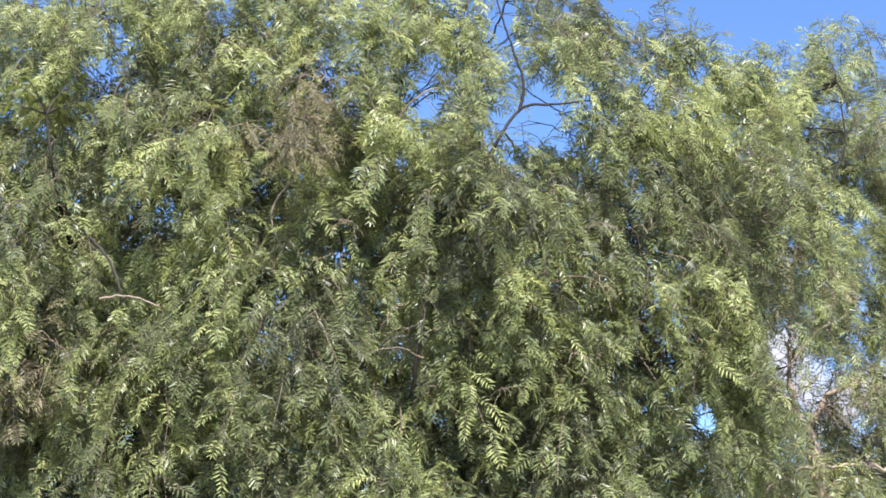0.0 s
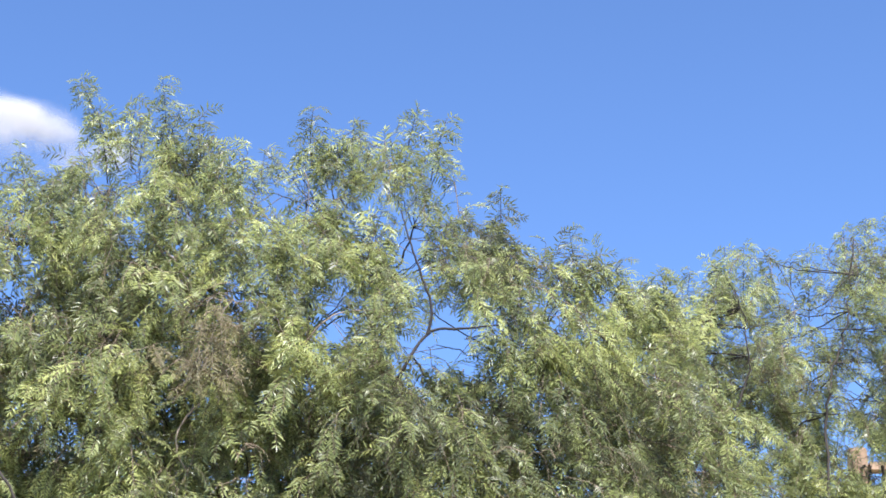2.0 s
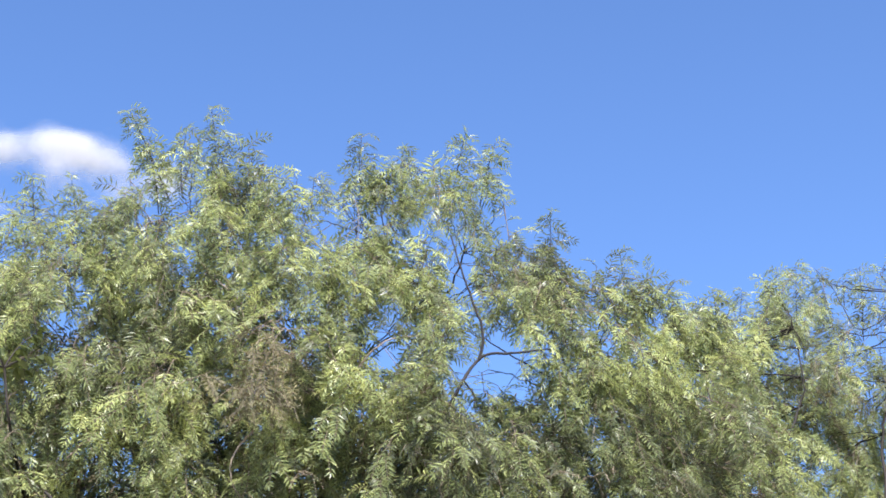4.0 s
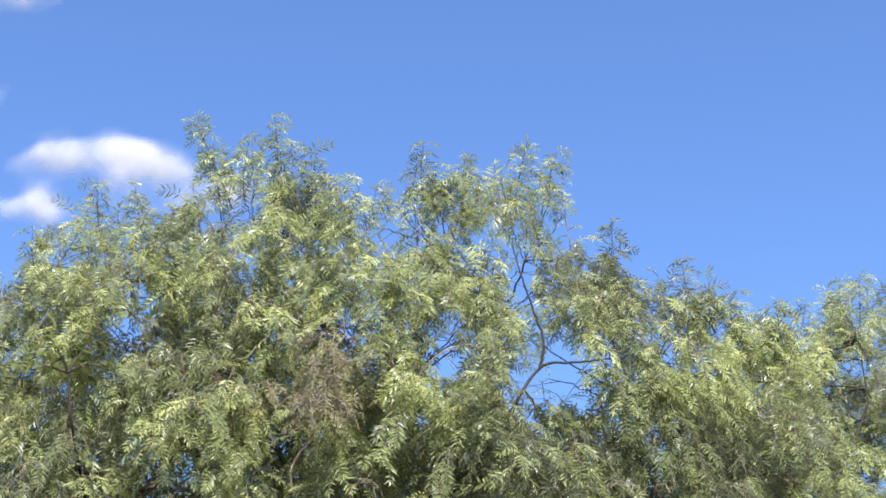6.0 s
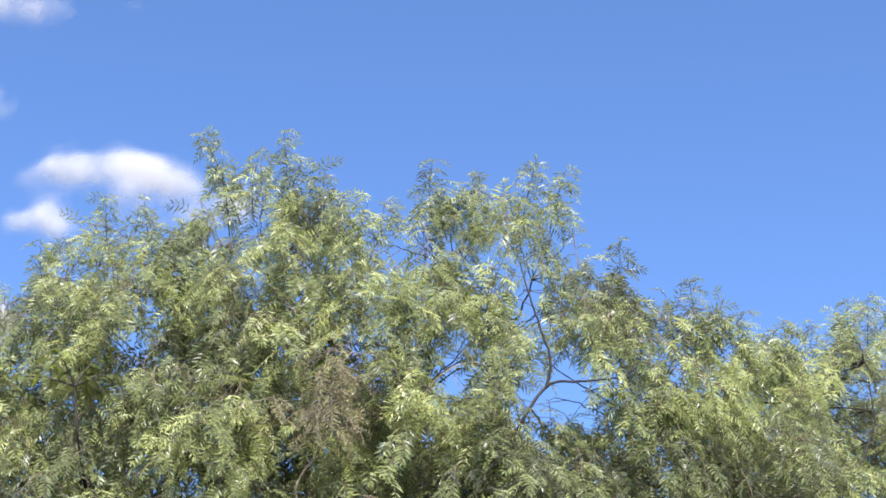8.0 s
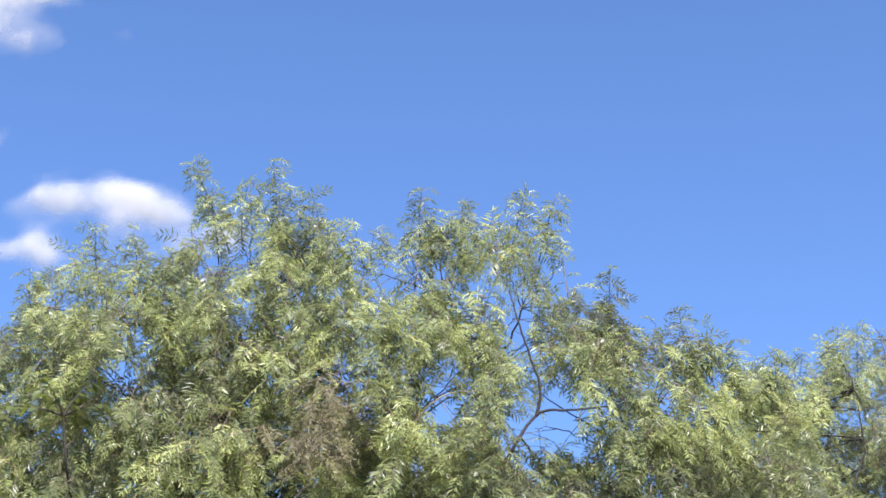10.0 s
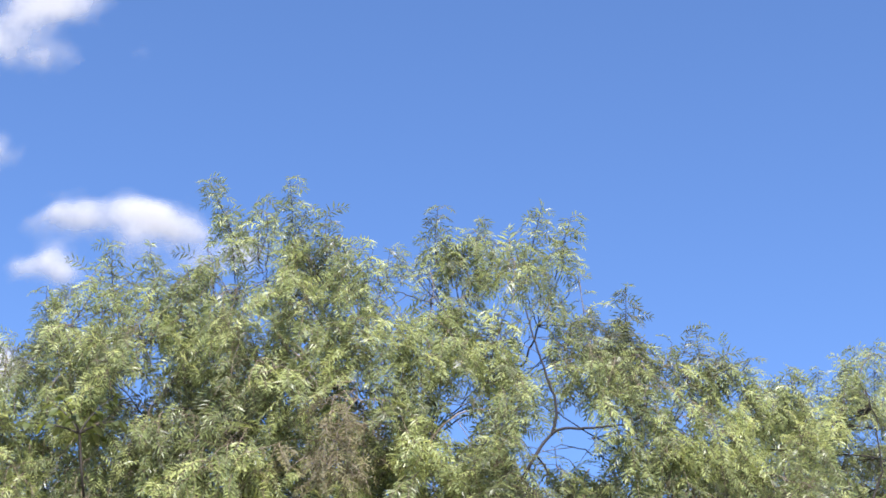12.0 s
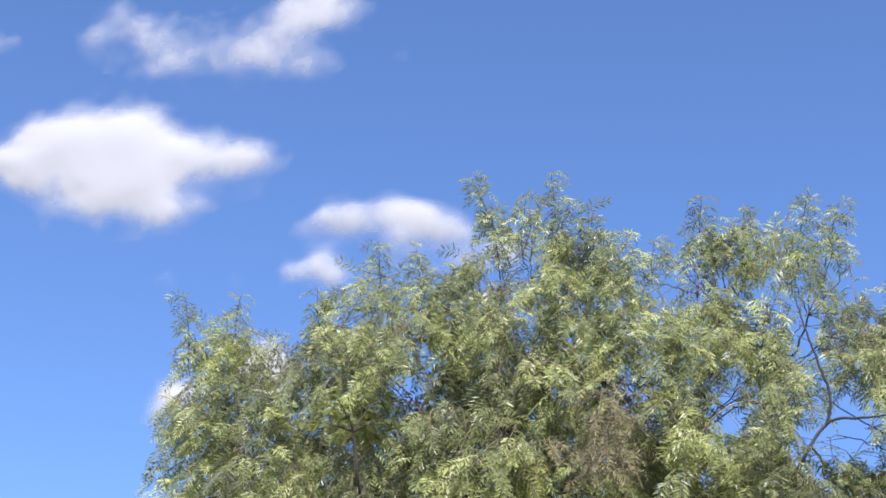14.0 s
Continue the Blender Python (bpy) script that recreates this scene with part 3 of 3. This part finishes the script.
# thin shoots that stand out of the treetop: foot and tip
for k, (x0, z0, x1, z1) in enumerate((
        (-0.97, 4.76, -1.17, 5.22), (-0.74, 4.73, -0.79, 5.23), (-0.92, 4.80, -0.90, 5.13), (-1.55, 4.55, -1.60, 4.90), (-1.38, 4.55, -1.42, 4.86),
        (-0.09, 4.78, -0.09, 5.08), (0.09, 4.72, 0.10, 5.01), (0.31, 4.70, 0.39, 5.07), (0.45, 4.72, 0.53, 5.03), (0.75, 4.42, 0.77, 4.68),
        (1.08, 4.22, 1.08, 4.47), (1.19, 4.20, 1.32, 4.33), (1.47, 4.03, 1.49, 4.29), (-1.83, 4.40, -1.88, 4.67), (-0.59, 4.75, -0.59, 5.03),
        (-2.48, 4.30, -2.52, 4.64), (-2.24, 4.35, -2.25, 4.64), (-1.02, 4.70, -1.08, 5.05), (-0.80, 4.70, -0.70, 5.08))):
    leader(tree, (x0, 7.42, z0), (x1, 7.40, z1), 70 + k)

limb(tree, [(0.1, 8.0, 3.6), (0.18, 7.85, 3.95), (0.20, 7.75, 4.30)], 0.010, 0.006, seed=30)
limb(tree, [(-1.9, 8.1, 3.3), (-2.15, 8.0, 3.5), (-2.30, 7.95, 3.75)], 0.010, 0.006, seed=23)
limb(tree, [(0.20, 7.75, 4.30), (0.31, 7.70, 4.42), (0.38, 7.65, 4.58)], 0.006, 0.004, seed=27)
limb(tree, [(0.20, 7.75, 4.30), (0.09, 7.70, 4.44), (0.02, 7.65, 4.60)], 0.006, 0.004, seed=26)
limb(tree, [(-1.2, 8.0, 3.9), (-1.0, 7.85, 4.25), (-0.85, 7.65, 4.55)], 0.010, 0.005, seed=25)
limb(tree, [(-1.2, 8.0, 3.9), (-1.18, 7.85, 4.2), (-1.10, 7.65, 4.50)], 0.010, 0.005, seed=24)
limb(tree, [(0.8, 7.9, 3.5), (0.87, 7.85, 3.7), (0.90, 7.75, 3.90)], 0.010, 0.006, seed=29)
limb(tree, [(-0.5, 8.0, 3.9), (-0.3, 7.9, 3.95), (-0.15, 7.75, 4.05)], 0.010, 0.006, seed=28)
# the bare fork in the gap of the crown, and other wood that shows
limb(tree, [(0.1, 8.0, 3.6), (0.15, 7.5, 3.58), (0.26, 6.85, 3.60), (0.39, 6.85, 3.80), (0.54, 6.85, 3.825), (0.69, 6.90, 3.855)], 0.0105, 0.0035, seed=31, bark=SHADEBARK, rough=0.0015)
limb(tree, [(0.39, 6.85, 3.80), (0.41, 6.85, 3.91), (0.37, 6.85, 4.06), (0.33, 6.85, 4.19), (0.29, 6.90, 4.37)], 0.0068, 0.003, seed=32, bark=SHADEBARK, rough=0.0015)
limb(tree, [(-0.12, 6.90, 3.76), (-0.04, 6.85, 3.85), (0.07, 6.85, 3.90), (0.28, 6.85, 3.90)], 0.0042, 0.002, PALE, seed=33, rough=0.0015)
limb(tree, [(0.32, 6.85, 3.71), (0.36, 6.85, 3.66), (0.37, 6.85, 3.58)], 0.004, 0.002, seed=34, bark=SHADEBARK, rough=0.002)
limb(tree, [(-0.70, 6.95, 4.20), (-0.65, 6.95, 4.15), (-0.59, 6.97, 4.09)], 0.004, 0.003, PALE, seed=35, rough=0.002)
limb(tree, [(-1.27, 6.85, 3.41), (-1.19, 6.85, 3.48), (-1.05, 6.9, 3.54)], 0.0042, 0.0028, PALE, seed=36, rough=0.0015)
limb(tree, [(-0.53, 6.85, 3.51), (-0.59, 6.85, 3.44), (-0.62, 6.85, 3.34), (-0.57, 6.9, 3.22)], 0.005, 0.0025, PALE, seed=37, rough=0.0015)
limb(tree, [(-1.33, 6.75, 3.25), (-1.25, 6.75, 3.16), (-1.20, 6.75, 3.04), (-1.20, 6.78, 2.98)], 0.006, 0.005, seed=38, rough=0.0015)
limb(tree, [(-1.28, 6.75, 3.0), (-1.17, 6.75, 3.01), (-1.05, 6.8, 2.98)], 0.0048, 0.003, PALE, seed=39, rough=0.0015)
limb(tree, [(0.04, 7.0, 3.11), (-0.01, 6.9, 2.94), (-0.04, 6.9, 2.77), (-0.04, 7.0, 2.63)], 0.009, 0.007, seed=40, rough=0.0015)

# ---- the thinner pepper tree behind ----
tree2 = tagged(new("pepper_tree"), "thin open pepper tree with pale stems and sparse leaves", "tree")
R2 = np.random.default_rng(5)
CORES[tree2.name], SHAPES[tree2.name] = (2.4, 10.6), "thin"
HUBS2 = []      # every bend of its limbs, and the places half-way between


def limb_of_thin(points, thick, thin, *rest, **named):
    limb(tree2, points, thick, thin, *rest, **named)
    if named.get("name") != "trunk":
        HUBS2.extend(points[1:-1])
        HUBS2.extend([tuple((u + v) / 2 for u, v in zip(p, q)) for p, q in zip(points[1:], points[2:])])


limb_of_thin([(2.09, 8.74, -0.15), (2.05, 8.70, 0.95), (1.95, 8.51, 1.79), (1.88, 8.37, 2.41), (1.83, 8.37, 2.68)], 0.10, 0.023, LIT_TAN, name="trunk", sides=12, rough=0.01)
limb_of_thin([(1.83, 8.37, 2.66), (1.77, 8.37, 2.86), (1.77, 8.37, 3.12), (1.79, 8.37, 3.34), (1.86, 8.37, 3.74)], 0.015, 0.006, LIT_TAN, seed=51)
limb_of_thin([(1.83, 8.37, 2.66), (1.95, 8.37, 2.84), (2.15, 8.37, 2.95), (2.42, 8.37, 3.37)], 0.015, 0.006, LIT_TAN, seed=52)
limb_of_thin([(2.42, 8.63, 2.02), (2.30, 8.35, 2.40), (2.10, 8.15, 2.47), (1.88, 8.06, 2.46), (1.70, 8.02, 2.44), (1.48, 8.00, 2.30)], 0.012, 0.006, PALE, seed=53)
limb_of_thin([(1.86, 8.37, 3.65), (2.08, 8.37, 4.02), (2.10, 8.37, 4.32), (2.06, 8.37, 4.53)], 0.006, 0.003, seed=54)
limb_of_thin([(2.42, 8.37, 3.37), (2.48, 8.37, 3.87), (2.51, 8.37, 4.05), (2.58, 8.37, 4.22), (2.64, 8.37, 4.41), (2.71, 8.37, 4.81)], 0.008, 0.003, seed=55)
limb_of_thin([(2.05, 8.65, 1.23), (2.42, 8.65, 1.97), (2.70, 8.56, 2.81), (2.79, 8.56, 3.65)], 0.04, 0.007, seed=56)
limb_of_thin([(1.85, 8.32, 2.59), (1.69, 8.32, 2.73), (1.47, 8.32, 2.67), (1.35, 8.32, 2.57), (1.32, 8.32, 2.38)], 0.010, 0.004, seed=57, rough=0.003)
limb_of_thin([(1.81, 8.32, 2.70), (1.70, 8.32, 2.84), (1.61, 8.32, 2.98), (1.59, 8.32, 3.08)], 0.010, 0.004, LIT_TAN, seed=58, rough=0.003)
limb_of_thin([(1.75, 8.32, 2.97), (1.88, 8.32, 3.13), (2.05, 8.32, 3.22)], 0.009, 0.004, LIT_TAN, seed=59, rough=0.003)
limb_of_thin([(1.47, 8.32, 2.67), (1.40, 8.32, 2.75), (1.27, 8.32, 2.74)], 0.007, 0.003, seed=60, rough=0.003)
limb_of_thin([(1.79, 8.32, 2.86), (1.88, 8.32, 2.91), (1.95, 8.32, 3.05)], 0.006, 0.003, LIT_TAN, seed=61, rough=0.003)
RIGHT = [
    (2.07, 9, 4.62, 0.25), (2.42, 9.2, 4.89, 0.24), (2.82, 9, 4.92, 0.23), (3.23, 9.2, 4.92, 0.25), (1.89, 9.1, 4.4, 0.25), (2.13, 8.9, 4.11, 0.34), (2.61, 9, 4.11, 0.31),
    (3.12, 9.3, 4.25, 0.32), (2.03, 9, 3.71, 0.28), (2.37, 8.8, 3.66, 0.33), (2.94, 9.3, 3.74, 0.32), (2.21, 8.6, 3.16, 0.39), (2.69, 8.8, 3.1, 0.39), (2.37, 8.8, 2.57, 0.39),
    (2.93, 9.1, 2.68, 0.38), (2.19, 8.9, 3.39, 0.18), (1.84, 8.8, 2.9, 0.18), (1.44, 8.5, 2.72, 0.18), (1.6, 8.6, 2.38, 0.2), (1.85, 8.7, 2.4, 0.2), (2.08, 9, 2.5, 0.18),
    (2.12, 8.6, 3.04, 0.21), (2.34, 8.8, 3.31, 0.21)]
for x, y, z, r in RIGHT:
    bough(tree2, nearest(HUBS2, (x, y, z)), (x, y, z), r, 0.75 if z > 4.3 else 0.35, max(8, int((150 if z > 4.3 else 165) * r ** 2)), shoots=0.3, inner=z < 2.5)
for j in range(14):
    for i in range(9):
        x, z = 1.34 + 0.215 * (i + 0.5 * (j % 2)) + R2.normal(0, 0.04), 1.95 + 0.22 * j + R2.normal(0, 0.04)
        y = 8.70 + R2.uniform(-0.25, 0.3)
        head = np.interp(x * 9.0 / y, OUTLINES["thin"][2], OUTLINES["thin"][3]) - z
        if head > 0.12:
            bough(tree2, nearest(HUBS2, (x, y, z)), (x, y, z), 0.15, 0.6 if z > 4.2 else 0.25, 6 if head < 0.6 else 9, shoots=0.4, tone=-0.04 if z > 3.4 else -0.06)
# leaves before the stem of the thin tree
for x, y, z in ((1.88, 8.12, 2.34), (1.74, 8.14, 2.54), (1.66, 8.15, 2.84), (2.14, 8.1, 2.80), (1.90, 8.12, 2.28)):
    bough(tree2, nearest(HUBS2, (x, y, z)), (x, y, z), 0.12, 0.5, 6)
# the far side of the thin tree
for j in range(6):
    for i in range(5):
        x, z = 1.65 + 0.38 * (i + 0.5 * (j % 2)) + R2.normal(0, 0.06), 2.6 + 0.38 * j + R2.normal(0, 0.06)
        if z < 4.55:
            bough(tree2, nearest(HUBS2, (x, 9.55, z)), (x, 9.55, z), 0.24, 0.2, 9, inner=True)
for k, (x0, z0, x1, z1) in enumerate(((1.90, 4.40, 1.96, 4.84), (2.10, 4.50, 2.16, 4.97), (2.24, 4.50, 2.27, 5.00), (2.45, 4.50, 2.38, 4.95),
                                      (2.60, 4.55, 2.62, 4.97), (2.80, 4.60, 2.84, 5.10), (2.92, 4.65, 2.97, 5.15), (3.10, 4.70, 3.12, 5.18))):
    leader(tree2, (x0, 8.95, z0), (x1, 8.93, z1), 170 + k)
# sparse brown leaves low in the thin tree
for x, y, z in ((2.20, 8.75, 4.2), (3.05, 9.0, 3.55), (2.95, 8.9, 3.4)):
    bough(tree2, nearest(HUBS2, (x, y, z)), (x, y, z), 0.16, 0.2, 6, foliage=DRY)

# ---- the tangle of dead twigs in the large tree ----
R3 = np.random.default_rng(11)


def dead_tangle(parent, centre, width, height, count, wood=None):
    """Bare brown twigs that fork, sag and cross one another."""
    for _ in range(count):
        b = Build()
        p = np.array(centre) + R3.uniform(-1, 1, 3) * (width, 0.08, height)
        az, rise = R3.uniform(0, 2 * math.pi), R3.uniform(-20, 60)
        line = arch(p, az, rise, R3.uniform(-85, -40), R3.uniform(0.15, 0.42), 9)
        line += R3.normal(0, 0.006, line.shape)
        v, q = tube(line, np.linspace(0.0019, 0.0009, len(line)), 4)
        b.add(v, q, 0, 0)
        for k in R3.integers(2, 8, 3):
            side = arch(line[k], az + R3.choice((-1.2, 1.2)), R3.uniform(-10, 30), -75, R3.uniform(0.06, 0.16), 5)
            v, q = tube(side, np.linspace(0.0014, 0.0008, 6), 3)
            b.add(v, q, 0, 0)
        part("dead_twig", quad_mesh("dead_twig", b.arrays(), (wood or DEADWOOD,), True), parent)


dead_tangle(tree, (-0.50, 6.82, 3.80), 0.16, 0.24, 16)
dead_tangle(tree, (-0.75, 6.85, 4.05), 0.12, 0.06, 4)
dead_tangle(tree, (0.75, 6.95, 3.25), 0.22, 0.12, 7)
dead_tangle(tree, (-1.62, 6.85, 2.75), 0.1, 0.16, 8)
dead_tangle(tree, (0.0, 6.75, 2.75), 0.08, 0.25, 5)
dead_tangle(tree2, (1.92, 8.25, 2.66), 0.40, 0.3, 50)
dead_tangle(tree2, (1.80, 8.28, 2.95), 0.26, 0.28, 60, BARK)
for x, y, z, n in ((-1.1, 6.9, 2.7, 3), (-0.3, 6.9, 3.2, 3), (0.35, 6.9, 3.25, 4), (0.5, 6.95, 2.6, 3), (-0.55, 6.8, 2.5, 2), (1.15, 7.05, 3.35, 3),
                   (1.0, 7.1, 3.0, 4), (0.9, 7.0, 3.95, 2)):
    dead_tangle(tree, (x, y, z), 0.22, 0.2, n)
for x, y, z in ((-0.46, 6.88, 3.90), (-0.58, 6.86, 3.72), (-1.6, 6.95, 2.8)):
    bough(tree, (x, 7.6, z), (x, y, z), 0.17, 0.1, 4, foliage=DRY)

# ---- a sprig of broad leaves that has taken root in the crown ----
def broad_leaf_mesh():
    """An oval pointed leaf, folded a little along its rib."""
    n = 7
    v, q = [], []
    for i in range(n + 1):
        s = i / n
        w = 0.016 * math.sin(math.pi * min(1, s * 0.96 + 0.04)) ** 0.8 * (1.15 - 0.4 * s)
        x, z = 0.058 * s, -0.016 * s * s
        v += [(x, -w, z + 0.25 * w), (x, 0, z), (x, w, z + 0.25 * w)]
    for i in range(n):
        for k in (0, 1):
            q.append((3 * i + k, 3 * i + 3 + k, 3 * i + 4 + k, 3 * i + 1 + k))
    return v, q


sprig_build = Build()
sprig_tips = []
for az, rise, length in ((2.6, 60, 0.22), (0.6, 70, 0.24), (1.4, 30, 0.20), (3.6, 20, 0.22), (-0.4, 25, 0.20), (4.4, 50, 0.18)):
    line = arch(np.array((-1.55, 6.88, 3.80)), az, rise, rise - 30, length, 6)
    v, q = tube(line, np.linspace(0.005, 0.002, 7), 5)
    sprig_build.add(v, q, 0, 0)
    sprig_tips += [(line[k], az) for k in (2, 3, 4, 5, 6)]
v, q = tube(smooth_line([(-1.55, 7.6, 3.3), (-1.53, 7.0, 3.55), (-1.55, 6.88, 3.80)], 5), 0.006, 6)
sprig_build.add(v, q, 0, 0)
sprig = part("broad_leaf_sprig", quad_mesh("broad_leaf_sprig", sprig_build.arrays(), (BARK,), True), tree,
             "brown twigs with broad glossy yellow-green leaves")
for place, az in sprig_tips:
    for turn in (-0.8, 0.8):
        v, q = broad_leaf_mesh()
        young = 0.8 if R3.random() < 0.10 else R3.uniform(0.0, 0.3)
        me = quad_mesh("broad_leaf", (np.array(v), np.array(q), np.full(len(v), young), np.zeros(len(q), int)), (BROAD,), True)
        ob = part("broad_leaf", me, sprig)
        ob.matrix_local = pose(*place, R3.normal(0, 25), R3.uniform(-20, 40), math.degrees(az + turn + R3.normal(0, 0.4)))

# ---- a timber pole standing far behind the thin tree ----
def timber_pole(x, y, height, radius):
    b = Build()
    z = np.array([-0.3, 0.0, 1.0, 2.5, 4.0, 5.5, 6.6, height - 0.05, height - 0.005, height])
    r = radius * np.array([1.25, 1.25, 1.2, 1.15, 1.1, 1.05, 1.02, 1.0, 0.93, 0.05])
    v, q = tube(np.stack([np.full(10, x), np.full(10, y), z], 1), r, 20)
    b.add(v, q, 0, 0)
    pole = tagged(new("timber_pole"), "weathered brown timber pole with a bolted brace", "pole")
    part("shaft", quad_mesh("shaft", b.arrays(), (TIMBER,), True), pole)
    b = Build()
    v, q = tube([(x + 0.1, y - 0.19, height - 0.32), (x + 1.3, y - 0.19, height - 0.32)], (0.09, 0.085), 4)
    b.add(v, q, 0, 0)
    part("brace", quad_mesh("brace", b.arrays(), (TIMBER,)), pole)
    for dx in (0.0, 0.9):
        b = Build()
        v, q = tube([(x + dx, y - 0.30, height - 0.32), (x + dx, y - 0.10, height - 0.32)], 0.02, 8)
        b.add(v, q, 0, 0)
        part("bolt", quad_mesh("bolt", b.arrays(), (BARK,)), pole)


timber_pole(7.475, 24.0, 7.59, 0.145)
